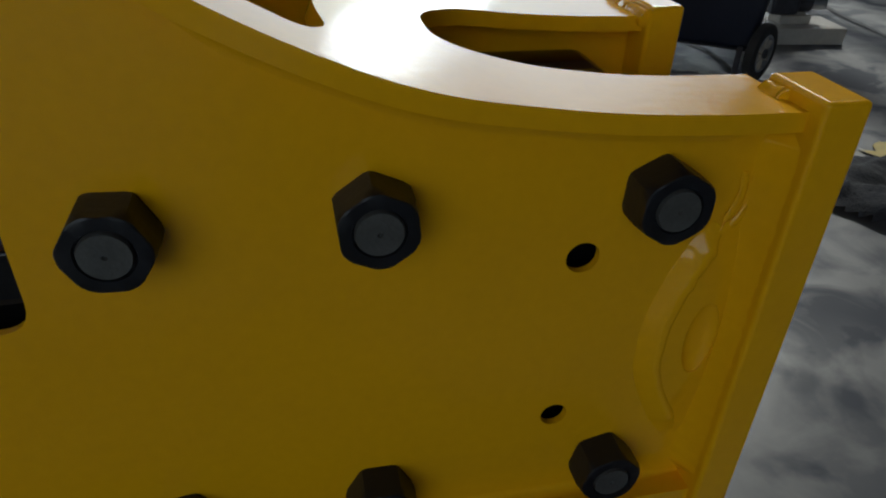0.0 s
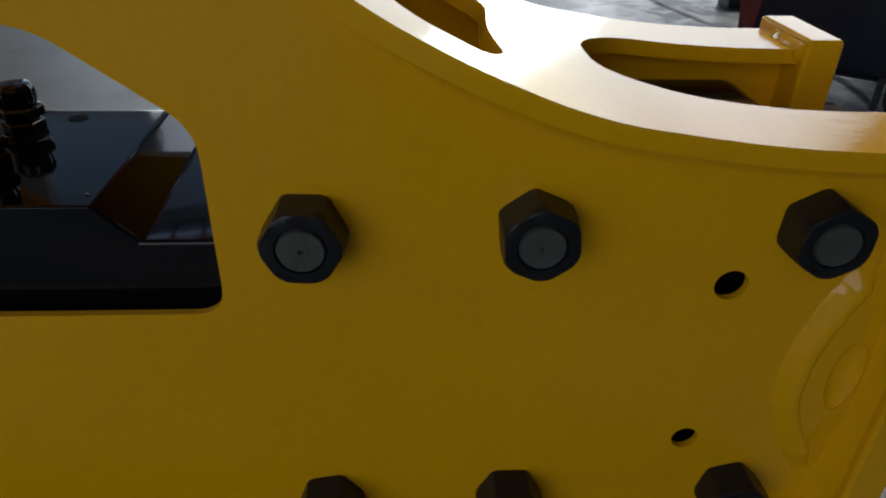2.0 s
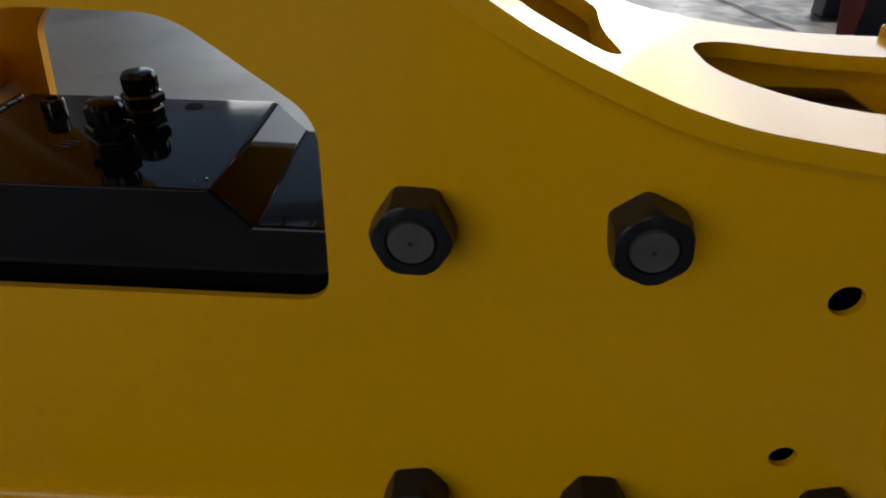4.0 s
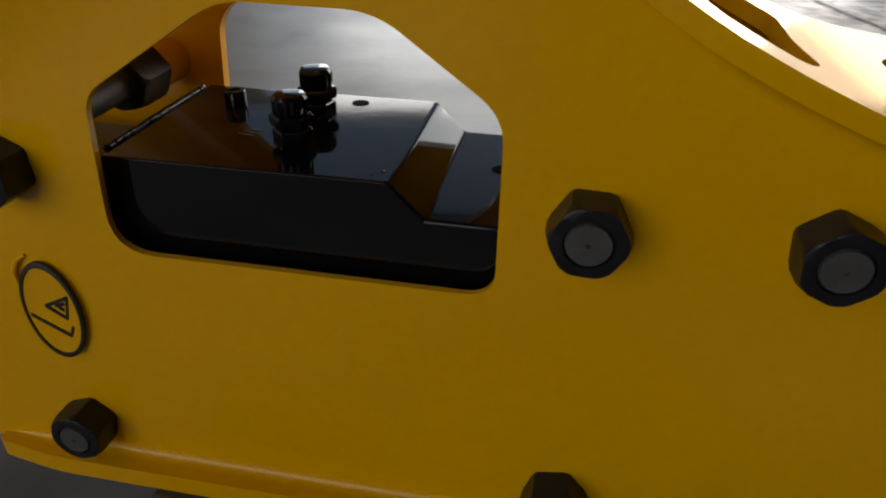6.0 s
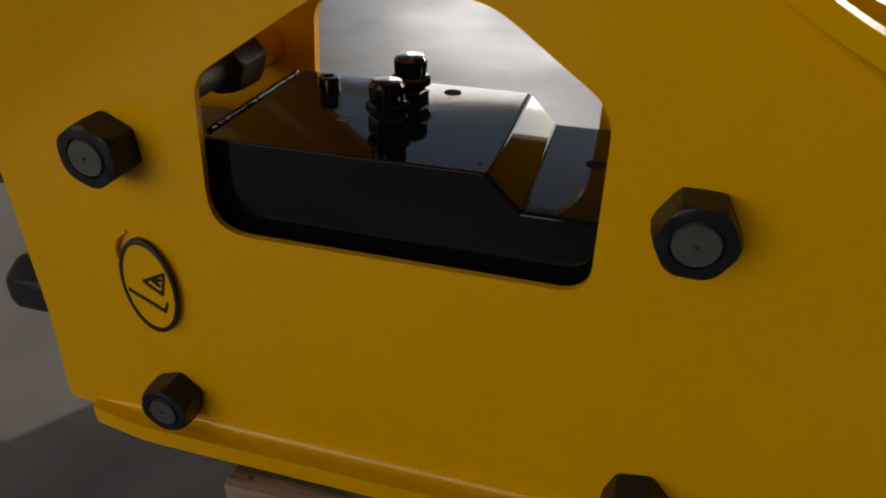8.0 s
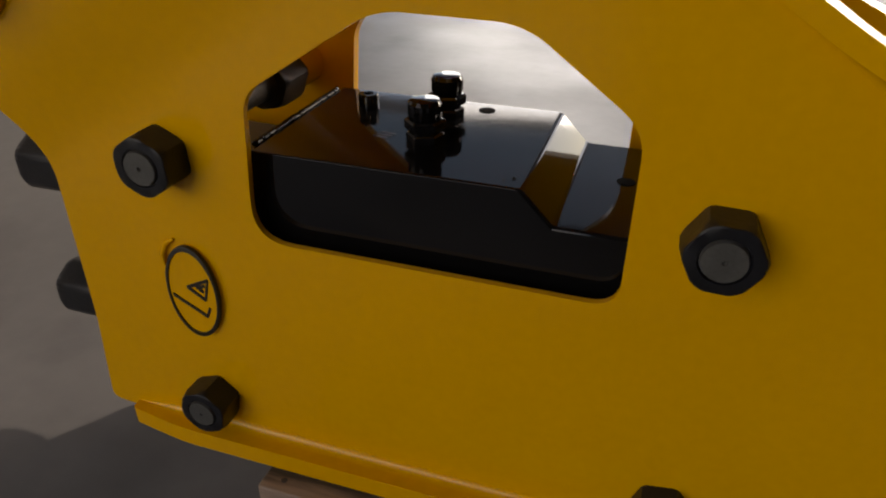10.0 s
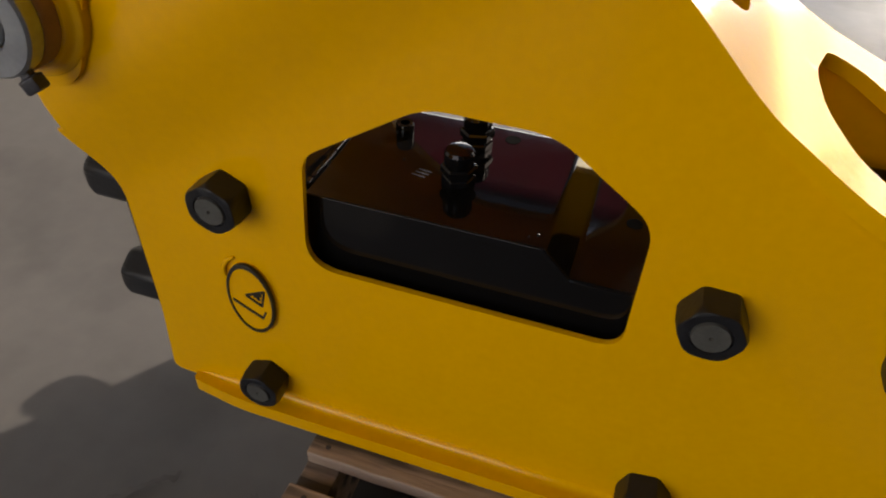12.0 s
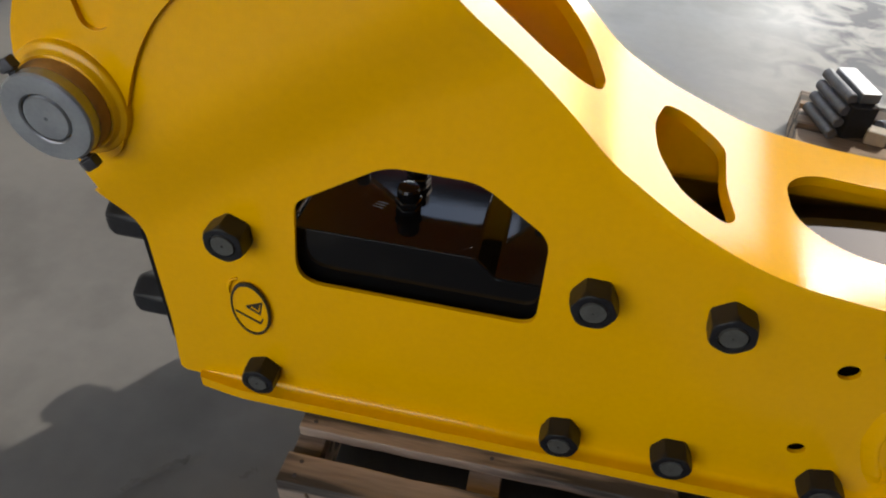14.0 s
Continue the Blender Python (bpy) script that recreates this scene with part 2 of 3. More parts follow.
def fillet(points, a, b, size, flat=0.0):
    """A concave weld fillet along points, from the corner out along the directions a and b; flat = 1 for a plain chamfer."""
    bm = bmesh.new()
    a, b = Vector(a), Vector(b)
    rings = []
    for i, p in enumerate(points):
        p = Vector(p)
        s = size * min(1.0, 0.15 + i / 8, 0.15 + (len(points) - 1 - i) / 8) * (1 + 0.07 * noise.noise((i * 0.45, size, p.x)))
        turns = [math.pi / 2 * k / 6 for k in range(7)]
        arc = [(a * (1 - math.sin(t)) + b * (1 - math.cos(t))).lerp(a * (1 - k / 6) + b * (k / 6), flat) * s for k, t in enumerate(turns)]
        rings.append([bm.verts.new(p + q) for q in arc] + [bm.verts.new(p - (a + b) * 0.002)])
    for r, q in zip(rings, rings[1:]):
        for k in range(8):
            j = (k + 1) % 8
            bm.faces.new((r[k], r[j], q[j], q[k]))
    bm.faces.new(rings[0])
    bm.faces.new(rings[-1])
    return bm


def smooth_line(knots, step=0.008):
    """Catmull-Rom through 2D knots."""
    k = [Vector(p) for p in knots]
    k = [2 * k[0] - k[1], *k, 2 * k[-1] - k[-2]]
    out = []
    for a, b, c, d in zip(k, k[1:], k[2:], k[3:]):
        n = max(2, int((c - b).length / step))
        for i in range(n):
            t = i / n
            out.append(0.5 * (2 * b + (c - a) * t + (2 * a - 5 * b + 4 * c - d) * t * t + (3 * b - 3 * c + d - a) * t ** 3))
    out.append(k[-2])
    return [(p.x, p.y) for p in out]


FACING = Matrix.Rotation(radians(90), 4, "X")        # turns +z to -y, towards the viewer's side

# ---- hall ----
bm = bmesh.new()
bmesh.ops.create_grid(bm, x_segments=40, y_segments=40, size=30)
tagged(part("floor", bm, CONCRETE), "grey polished concrete workshop floor with dark stains", "floor", kind="structure")
# Unseen wall, kept dark for the reflections; its opening admits added fill light.
bm = slab([(-6.2, 0), (14, 0), (14, 6), (-6.2, 6)], [[(-5.95, 0.45), (-0.35, 0.45), (-0.35, 5.35), (-5.95, 5.35)]], -5.2, -5)
tagged(part("wall_south", bm, ROOF), "unseen dark grey wall with an opening added for the fill light", "wall", kind="structure")
# Side walls, out of view, that enclose the hall and shape its light.
bm = box(bmesh.new(), -6.2, -6.0, -5, 10.2, 0, 6)
tagged(part("wall_west", bm, PLASTER), "plain grey workshop wall", "wall", kind="structure")
bm = bmesh.new()
box(bm, 14, 14.2, -5.2, 10.2, 0, 6)
tagged(part("wall_east", bm, PLASTER), "plain grey workshop wall", "wall", kind="structure")
bm = slab([(-6, 0), (14, 0), (14, 6), (-6, 6)], [[(-5.0, 0.01), (8.0, 0.01), (8.0, 3.95), (-5.0, 3.95)], [(-5.6, 4.15), (0.9, 4.15), (0.9, 5.85), (-5.6, 5.85)]], 10, 10.2)
tagged(part("wall_north", bm, PLASTER), "grey workshop wall with a wide doorway under high windows", "wall", kind="structure")
# Slots and large opening are added, out of view, to place and thin the sunlight.
SLOTS = [[(x, 5.0), (x + 0.40, 5.0), (x + 0.40, 9.2), (x, 9.2)] for x in np.arange(6.05, 9.6, 0.45)]
bm = slab([(-6.2, -5.2), (14.2, -5.2), (14.2, 10.2), (-6.2, 10.2)], [[(2.4, 5.0), (6.0, 5.0), (6.0, 9.2), (2.4, 9.2)], [(-3.6, 6.5), (-0.3, 6.5), (-0.3, 7.55), (-3.6, 7.55)], [(-5.6, 9.28), (0.9, 9.28), (0.9, 9.95), (-5.6, 9.95)]] + SLOTS, 0, 0.2)
for v in bm.verts:
    v.co = Vector((v.co.x, v.co.z, 6 + v.co.y))
tagged(part("ceiling", bm, ROOF), "unseen dark grey sheet roof with openings cut to shape the sunlight", "ceiling", kind="structure")

high_window = thing("window_1", "high workshop roof window with dark bars", "window", kind="structure")
# Unseen pane, added to dim the sky mirrored in the black body.
part("pane", box(bmesh.new(), -5.6, 0.9, 10.08, 10.09, 4.15, 5.85), DIM_GLASS, high_window, "grey tinted pane, unseen, added to dim the sky")
for x in np.arange(-5.4, 0.9, 0.62):
    part("mullion", box(bmesh.new(), x - 0.035, x + 0.035, 9.28, 9.95, 6.04, 6.12), NAVY, high_window)
tagged(part("roof_beam", box(bmesh.new(), -6.0, 0.15, 7.65, 9.2, 5.85, 5.998), REDOXIDE), "wide dark red painted beam under the roof", "beam", kind="structure")

# ---- breaker ----
breaker = thing("hydraulic_breaker", "yellow painted steel hydraulic breaker lying on a wooden pallet", "breaker")
W, T = 0.27, 0.006
WF = W - 0.018                                        # outer face of the far side plate
EDGE = smooth_line([(0.42, 0.4885), (0.35, 0.490), (0.287, 0.4945), (0.23, 0.502), (0.192, 0.5085), (0.157, 0.5185), (0.13, 0.529), (0.1, 0.5425), (0.065, 0.561), (0.043, 0.5745), (0.02, 0.590),
                    (-0.016, 0.616), (-0.072, 0.670), (-0.122, 0.714), (-0.16, 0.751), (-0.23, 0.825), (-0.28, 0.87)])


def overhang(x):
    t = min(1.0, max(0.0, (x + 0.04) / 0.18))
    return 0.0007 + 0.0173 * t * t * (3 - 2 * t)


CREASE_A, CREASE_N = Vector((-0.556, 0.43)), Vector((-0.665, 1.0)).normalized()


def splay(x, z):
    d = (Vector((x, z)) - CREASE_A).dot(CREASE_N)
    t = min(1.0, max(0.0, (d + 0.025) / 0.115))
    return 0.024 * t * t * (3 - 2 * t) - 0.06 * max(0.0, d - 0.09)


def bend(bm, sign):
    for d in np.linspace(-0.03, 0.26, 26):
        c = CREASE_A + CREASE_N * d
        bmesh.ops.bisect_plane(bm, geom=bm.verts[:] + bm.edges[:] + bm.faces[:], plane_co=(c.x, 0, c.y), plane_no=(CREASE_N.x, 0, CREASE_N.y))
    for v in bm.verts:
        v.co.y -= sign * splay(v.co.x, v.co.z)
    return bm


EAR = rounded([(-0.36, 0.885, 0.03), (-0.45, 0.895, 0.03), (-0.572, 0.872, 0.05), (-0.598, 0.737, 0.05), (-0.641, 0.652, 0.06), (-0.624, 0.542, 0.03)])
LOWER = rounded([(-0.592, 0.49, 0.01), (-0.556, 0.427, 0.03), (-0.557, 0.25, 0.02), (-0.566, 0.143, 0.012), (-0.53, 0.14, 0.0), (-0.53, 0.135, 0.0), (0.42, 0.135, 0.0)])
OUTLINE = EDGE + EAR + LOWER
WINDOW = rounded([(-0.0605, 0.3730, 0.022), (-0.0605, 0.508, 0.02), (-0.142, 0.5675, 0.02), (-0.243, 0.5690, 0.02), (-0.352, 0.5, 0.016), (-0.3605, 0.3742, 0.036)])


def circle(x, z, r, n=24, rx=1.0):
    return [(x + r * rx * math.cos(2 * math.pi * k / n), z + r * math.sin(2 * math.pi * k / n)) for k in range(n)]


HOLES = [WINDOW, circle(0.291, 0.391, 0.0122), circle(0.288, 0.241, 0.0108)]
part("side_plate", bend(slab(OUTLINE, HOLES, 0, T), 1), YELLOW, breaker, "yellow side plate with a hexagonal window", bevel=0.0028)
part("side_plate", bend(slab(OUTLINE, [[(x - 0.018, z + 0.018 * max(0.0, min(1.0, (z - 0.50) / 0.06))) for x, z in WINDOW], *HOLES[1:]], WF, WF - 0.012), -1), YELLOW, breaker, "yellow side plate with a hexagonal window", bevel=0.0025)


# top cover, following the upper edge, with three openings
def cover():
    bm = bmesh.new()
    slot_a = rounded([(-0.20, 0.055, 0.03), (-0.15, 0.05, 0), (-0.10, 0.056, 0), (-0.062, 0.07, 0.02), (-0.034, 0.105, 0.02), (-0.03, 0.14, 0.01), (-0.05, 0.19, 0.02), (-0.09, 0.215, 0.02), (-0.20, 0.215, 0.03)])
    slot_b = rounded([(0.062, 0.040, 0.02), (0.115, 0.028, 0.012), (0.128, 0.05, 0.01), (0.121, 0.1, 0.03), (0.13, 0.195, 0.02), (0.085, 0.225, 0.03), (0.05, 0.215, 0.02), (0.032, 0.145, 0.02), (0.036, 0.085, 0.02)])
    slot_c = rounded([(0.45, 0.055, 0), (0.33, 0.055, 0), (0.25, 0.065, 0.03), (0.203, 0.1, 0.04), (0.203, 0.175, 0.04), (0.245, 0.212, 0.03), (0.33, 0.215, 0), (0.45, 0.215, 0)])
    xs = [p[0] for p in EDGE][::-1]
    zs = [p[1] for p in EDGE][::-1]
    border = [(-0.28, 0.0)] + [(x, 0.0) for x in np.linspace(-0.27, 0.42, 60)] + [(0.42, 0.055)]
    c_in = [p for p in slot_c if p[0] < 0.42]
    border += c_in + [(0.42, 0.215), (0.42, W)] + [(x, W) for x in np.linspace(0.41, -0.28, 60)]
    edges = []
    for loop in (border, slot_a, slot_b):
        vs = [bm.verts.new((x, y, 0)) for x, y in loop]
        edges += [bm.edges.new((vs[i - 1], vs[i])) for i in range(len(vs))]
    bmesh.ops.triangle_fill(bm, use_beauty=True, use_dissolve=False, edges=edges)
    for x in np.linspace(-0.265, 0.40, 50):
        bmesh.ops.bisect_plane(bm, geom=bm.verts[:] + bm.edges[:] + bm.faces[:], plane_co=(x, 0, 0), plane_no=(1, 0, 0))
    top = bm.faces[:]
    res = bmesh.ops.extrude_face_region(bm, geom=top)
    lower = {v for v in res["geom"] if isinstance(v, bmesh.types.BMVert)}
    for v in bm.verts:
        x, y = v.co.x, v.co.y
        crown = 0.45 * overhang(x)
        i = min(max(np.searchsorted(xs, x), 1), len(xs) - 1)
        slope = (zs[i] - zs[i - 1]) / (xs[i] - xs[i - 1])
        z = float(np.interp(x, xs, zs)) + 0.001 + crown
        n = Vector((-slope, 1)).normalized()
        off = -0.0135 if v in lower else 0.0
        lip = overhang(x)
        grow = -lip if y < 1e-6 else lip if y > W - 1e-6 else 0
        sp = splay(x, z) * (1 if y < W / 2 else -1) * (1 if min(y, W - y) < 0.03 else 0.6)
        v.co = (x + n.x * off, y + grow - sp, z + n.y * off)
    return bm


part("cover_plate", cover(), YELLOW, breaker, "glossy curved yellow cover plate with three openings", smooth=40, bevel=0.0012, segments=2)
LIP = [(x, float(np.interp(x, [p[0] for p in EDGE][::-1], [p[1] for p in EDGE][::-1])) + 0.45 * overhang(x) - 0.0122) for x in np.linspace(0.03, 0.419, 70)]
part("weld_fillet", fillet([(x, 0.0, z) for x, z in LIP], (0, 0, -1), (0, -1, 0), 0.012), YELLOW, breaker, smooth=60)


def bar(name, x0, x1, y0, y1, z0, z1, bev=0.004, mat=None):
    return part(name, box(bmesh.new(), x0, x1, y0, y1, z0, z1), mat or YELLOW, breaker, bevel=bev)


# end flanges and the weld fillets along them
for y0, y1, s in ((-0.031, 0.03, -1), (W - 0.065, W + 0.031, 1)):
    bar("end_flange", 0.418, 0.452, y0, y1, 0.128, 0.508)
    yf = 0.0 if s < 0 else WF
    part("weld_fillet", fillet([(0.42, yf, z) for z in np.linspace(0.15, 0.490, 130)], (-0.75, 0, 0), (0, 1.3 * s, 0), 0.021, 0.75), YELLOW, breaker, smooth=60)
    ya, yb2 = (0.004, y1 - 0.003) if s < 0 else (y0 + 0.003, W - 0.004)
    part("weld_bead", tube([(0.418 + 0.002 * noise.noise((y * 60, 1, s)), y, 0.496 + 0.003 * noise.noise((y * 80, 5, s))) for y in np.linspace(ya, yb2, 24)], 0.008), YELLOW, breaker, smooth=60)

# bottom flange with its tapered end
plan = rounded([(-0.532, -0.001, 0.0), (-0.530, -0.012, 0.004), (-0.465, -0.0215, 0.02), (0.42, -0.0215, 0.0), (0.42, W + 0.025, 0), (-0.465, W + 0.025, 0.02), (-0.53, W + 0.012, 0.004), (-0.532, W + 0.001, 0)])
bm = slab(plan, [], 0, 0.02)
for v in bm.verts:
    v.co = Vector((v.co.x, v.co.z, 0.128 + v.co.y))
part("bottom_flange", bm, YELLOW, breaker, bevel=0.003)
for yf, s in ((0.0, 1), (WF, -1)):
    part("weld_fillet", fillet([(x, yf, 0.148) for x in np.linspace(-0.522, 0.417, 120)], (0, 0, 1.0), (0, -s, 0), 0.0085), YELLOW, breaker, smooth=60)

# half-moon boss beside the flange
arc = smooth_line([(0.389, 0.410), (0.3715, 0.372), (0.3600, 0.335), (0.3575, 0.300), (0.361, 0.275), (0.374, 0.244), (0.397, 0.200)], 0.003)
bead = bmesh.new()
rings = []
for i, (x, z) in enumerate(arc):
    (xa, za), (xb, zb) = arc[max(i - 1, 0)], arc[min(i + 1, len(arc) - 1)]
    out = Vector((zb - za, 0, xa - xb)).normalized()
    low = min(1.0, max(0.12, i / 6), max(0.12, (len(arc) - 1 - i) / 9))
    rough = 0.0017 if 0.352 < z < 0.406 else 0.00015
    ring = []
    for off, h in ((0.0115, -0.002), (0.0095, 0.0004), (0.006, 0.0028), (0.002, 0.0058), (-0.002, 0.0084), (-0.006, 0.0100), (-0.009, 0.0090), (-0.012, 0.004)):
        p = Vector((x, 0, z)) + out * (off * (0.6 + 0.4 * low) + 0.0006 * noise.noise((z * 90, off * 40, 2)))
        p.y = -h * low - (rough * noise.noise((p.x * 230, 3, p.z * 150)) if h > 0 else 0)
        ring.append(bead.verts.new(p))
    rings.append(ring)
for ra, rb in zip(rings, rings[1:]):
    for k in range(8):
        bead.faces.new((ra[k], ra[(k + 1) % 8], rb[(k + 1) % 8], rb[k]))
bead.faces.new(rings[0])
bead.faces.new(rings[-1])
bmesh.ops.recalc_face_normals(bead, faces=bead.faces)
part("weld_bead", bead, YELLOW, breaker, smooth=60)
DIMPLE = [(0.3955 + 0.0135 * math.cos(a), 0.311 + 0.034 * math.sin(a)) for a in np.linspace(0, 2 * math.pi, 28, endpoint=False)]
bm = slab([(x + 0.004, z) for x, z in arc] + [(0.4197, 0.203), (0.4197, 0.425)], [DIMPLE], -0.0085, 0.0)
for v in bm.verts:
    v.co.y *= min(1.0, max(0.0, (0.418 - v.co.z) / 0.05), 1.0) * min(1.0, max(0.0, (v.co.z - 0.198) / 0.04)) if v.co.y < -0.001 else 1
part("half_moon_boss", bm, YELLOW, breaker, bevel=0.0018)
bm = bmesh.new()
rings = [[bm.verts.new((0.3955 + (x - 0.3955) * f, -0.0008 - 0.0062 * f ** 3, 0.311 + (z - 0.311) * f)) for x, z in DIMPLE] for f in (1.0, 0.8, 0.6, 0.35)]
for ra, rb in zip(rings, rings[1:]):
    for k in range(28):
        bm.faces.new((ra[k], ra[(k + 1) % 28], rb[(k + 1) % 28], rb[k]))
bm.faces.new(rings[-1])
part("dimple", bm, YELLOW, breaker, smooth=60)
for knots in ([(0.398, 0.450), (0.4005, 0.436), (0.398, 0.424), (0.393, 0.412)], [(0.4065, 0.449), (0.4095, 0.434), (0.406, 0.420), (0.398, 0.406)]):
    part("scar", tube([(x, -0.0012, z) for x, z in smooth_line(knots, 0.004)], 0.0032, squash=0.5), YELLOW, breaker, smooth=60)

# nuts with bolt ends
RH = 0.0276


def nut(x, z, turn, y=0.0, flip=1, size=1.0, length=0.0295):
    r, h = RH * size, length
    prof = [(r * 0.96, 0.0), (r * 0.975, 0.0015), (r, 0.004), (r, 0.0075), (r, h - 0.009), (r * 0.96, h - 0.0035), (r * 0.91, h - 0.0007), (r * 0.85, h), (r * 0.60, h), (r * 0.57, h - 0.0025), (0, h - 0.0025)]
    hexa = bmesh.new()
    rings = []
    n = 48
    for i, (q, zz) in enumerate(prof):
        if q == 0:
            rings.append([hexa.verts.new((0, 0, zz))])
            continue
        ring = []
        for k in range(n):
            a = 2 * math.pi * k / n
            w = (a % (math.pi / 3)) - math.pi / 6
            flat = r * math.cos(math.pi / 6) / math.cos(w)
            rad = min(flat, q)
            if q < r * 0.8:
                rad = q
            ring.append(hexa.verts.new((rad * math.cos(a), rad * math.sin(a), zz)))
        rings.append(ring)
    for a, b in zip(rings, rings[1:]):
        for k in range(n):
            j = (k + 1) % n
            hexa.faces.new((a[k], a[j], b[0]) if len(b) == 1 else (a[k], a[j], b[j], b[k]))
    m = Matrix.Translation((x, y, z)) @ (FACING if flip > 0 else Matrix.Rotation(radians(-90), 4, "X")) @ Matrix.Rotation(radians(turn), 4, "Z")
    ob = part("hex_nut", hexa, NUT, breaker, at=m, smooth=25)
    rb = r * 0.545
    end = turned([(rb * 0.98, h - 0.012), (rb, h - 0.001), (rb * 0.94, h + 0.0012), (rb * 0.12, h + 0.0012), (rb * 0.05, h - 0.0008), (0, h - 0.0008)], 28)
    e = part("bolt_end", end, BOLT, None, "dull grey bolt end", smooth=25)
    e.parent = ob
    return ob


NUTS = [(-0.4345, 0.4405, 94), (-0.001, 0.4408, -2), (0.1475, 0.4412, 96), (0.337, 0.44, 88), (-0.4265, 0.1855, 80), (0.0, 0.1835, 10), (0.147, 0.185, 60), (0.335, 0.185, 75)]
for x, z, turn in NUTS:
    nut(x, z, turn, size=0.95 if z < 0.3 and x < 0 else 1.0)
    nut(x, z, turn + 20, y=WF, flip=-1)

# black body between the plates
prof = [(-0.58, 0.19), (-0.55, 0.165), (0.41, 0.165), (0.41, 0.40), (0.38, 0.420), (-0.115, 0.420), (-0.141, 0.4465), (-0.366, 0.4465), (-0.373, 0.440), (-0.376, 0.395), (-0.58, 0.40)]
part("breaker_body", slab(prof, [], 0.019, 0.199), BLACK, breaker, "glossy black painted breaker body", bevel=0.003)
part("front_head", box(bmesh.new(), 0.0, 0.375, 0.045, W - 0.032, 0.2, 0.468), BLACK, breaker, "black breaker front head", bevel=0.02, segments=5)
# Flat near-black discs: the shade inside the holes is painted, nothing is cut.
for x, y, z, r in ((-0.209, 0.178, 0.4467, 0.0078), (-0.072, 0.118, 0.4202, 0.0078)):
    part("bolt_hole", turned([(r, 0), (r, 0.0003), (0, 0.0003)], 20), PIT, breaker, at=pose(x, y, z))
part("weld_bead", tube([(-0.3685 + 0.0005 * noise.noise((y * 60, 2, 0)), y, 0.4470 + 0.0003 * noise.noise((y * 70, 7, 0))) for y in np.linspace(0.03, 0.19, 60)], 0.0028, sides=12), BLACK, breaker, "glossy black weld bead", smooth=60)
for k in range(3):
    part("stamped_mark", box(bmesh.new(), -0.007, 0.007, -0.0005, 0.0005, 0.0, 0.0004), DARKSTEEL, breaker, "thin bright stamped mark", at=pose(-0.2775 + 0.002 * k, 0.083 + 0.005 * k, 0.4467, rz=-8))
for x, y, r in ((-0.150, 0.036, 0.0016), (-0.157, 0.031, 0.0011), (-0.300, 0.104, 0.0013)):
    part("paint_blob", turned([(r, 0), (r * 0.9, r * 0.5), (r * 0.5, r * 0.85), (0, r)], 10), BLACK, breaker, at=pose(x, y, 0.4464))


def adapter(x, y, z, h=1.0):
    base = turned([(0.0, 0), (0.0155, 0), (0.0162, 0.001), (0.0162, 0.009 * h), (0.0150, 0.0105 * h), (0.0128, 0.011 * h), (0.0128, 0.013 * h), (0.0165, 0.0142 * h), (0.0178, 0.016 * h), (0.0178, 0.0235 * h), (0.0162, 0.026 * h), (0.0118, 0.0275 * h), (0, 0.0275 * h)], 6, twist=0.3)
    ob = part("hose_fitting", base, BLACK, breaker, "glossy black capped hose fitting", at=pose(x, y, z), bevel=0.0009, segments=2, smooth=25)
    cap = bmesh.new()
    rings = []
    for r, zz in ((0.0128, 0.0275), (0.0136, 0.031), (0.0136, 0.043), (0.0122, 0.047), (0.009, 0.0478)):
        rings.append([cap.verts.new(((r + (0.0009 if k % 2 and r > 0.0125 else 0)) * math.cos(2 * math.pi * k / 32), (r + (0.0009 if k % 2 and r > 0.0125 else 0)) * math.sin(2 * math.pi * k / 32), zz * h)) for k in range(32)])
    for a, b in zip(rings, rings[1:]):
        for k in range(32):
            cap.faces.new((a[k], a[(k + 1) % 32], b[(k + 1) % 32], b[k]))
    cap.faces.new(rings[-1])
    c = part("cap", cap, BLACK, None, "ribbed black cap", smooth=20)
    c.parent = ob
    return ob


adapter(-0.241, 0.154, 0.4463, 0.80)
adapter(-0.239, 0.088, 0.4463, 0.76)
part("plug", turned([(0.0095, 0), (0.0095, 0.013), (0.0085, 0.0145), (0.005, 0.0145), (0.0045, 0.010), (0, 0.010)], 20), BLACK, breaker, "small black plug", at=pose(-0.316, 0.148, 0.4463))
# through bolt across the gap
part("through_bolt", turned([(0.0145, 0.0), (0.0145, 0.2325)], 24), BOLT, breaker, "bare steel through bolt", at=Matrix.Translation((-0.430, W - 0.0303, 0.456)) @ FACING)
part("spacer", turned([(0.022, 0.0), (0.022, 0.043), (0.020, 0.044), (0, 0.044)], 28), YELLOW, breaker, "yellow spacer boss", at=Matrix.Translation((-0.430, W - 0.0302, 0.456)) @ FACING, smooth=40)
nut(-0.430, 0.456, 10, y=W - 0.074, flip=1, size=1.02, length=0.046)
# tie rod nuts at the rear end
for z in (0.246, 0.392):
    for y in (0.05, W - 0.05):
        m = Matrix.Translation((-0.575, y, z)) @ Matrix.Rotation(radians(-90), 4, "Y")
        part("tie_rod_nut", turned([(0.034, 0), (0.034, 0.046), (0.030, 0.054), (0.022, 0.058), (0, 0.058)], 6), NUT, breaker, "black hexagonal tie rod nut", at=m, bevel=0.007)

# pin boss with a retaining ring
PX, PZ = -0.573, 0.611
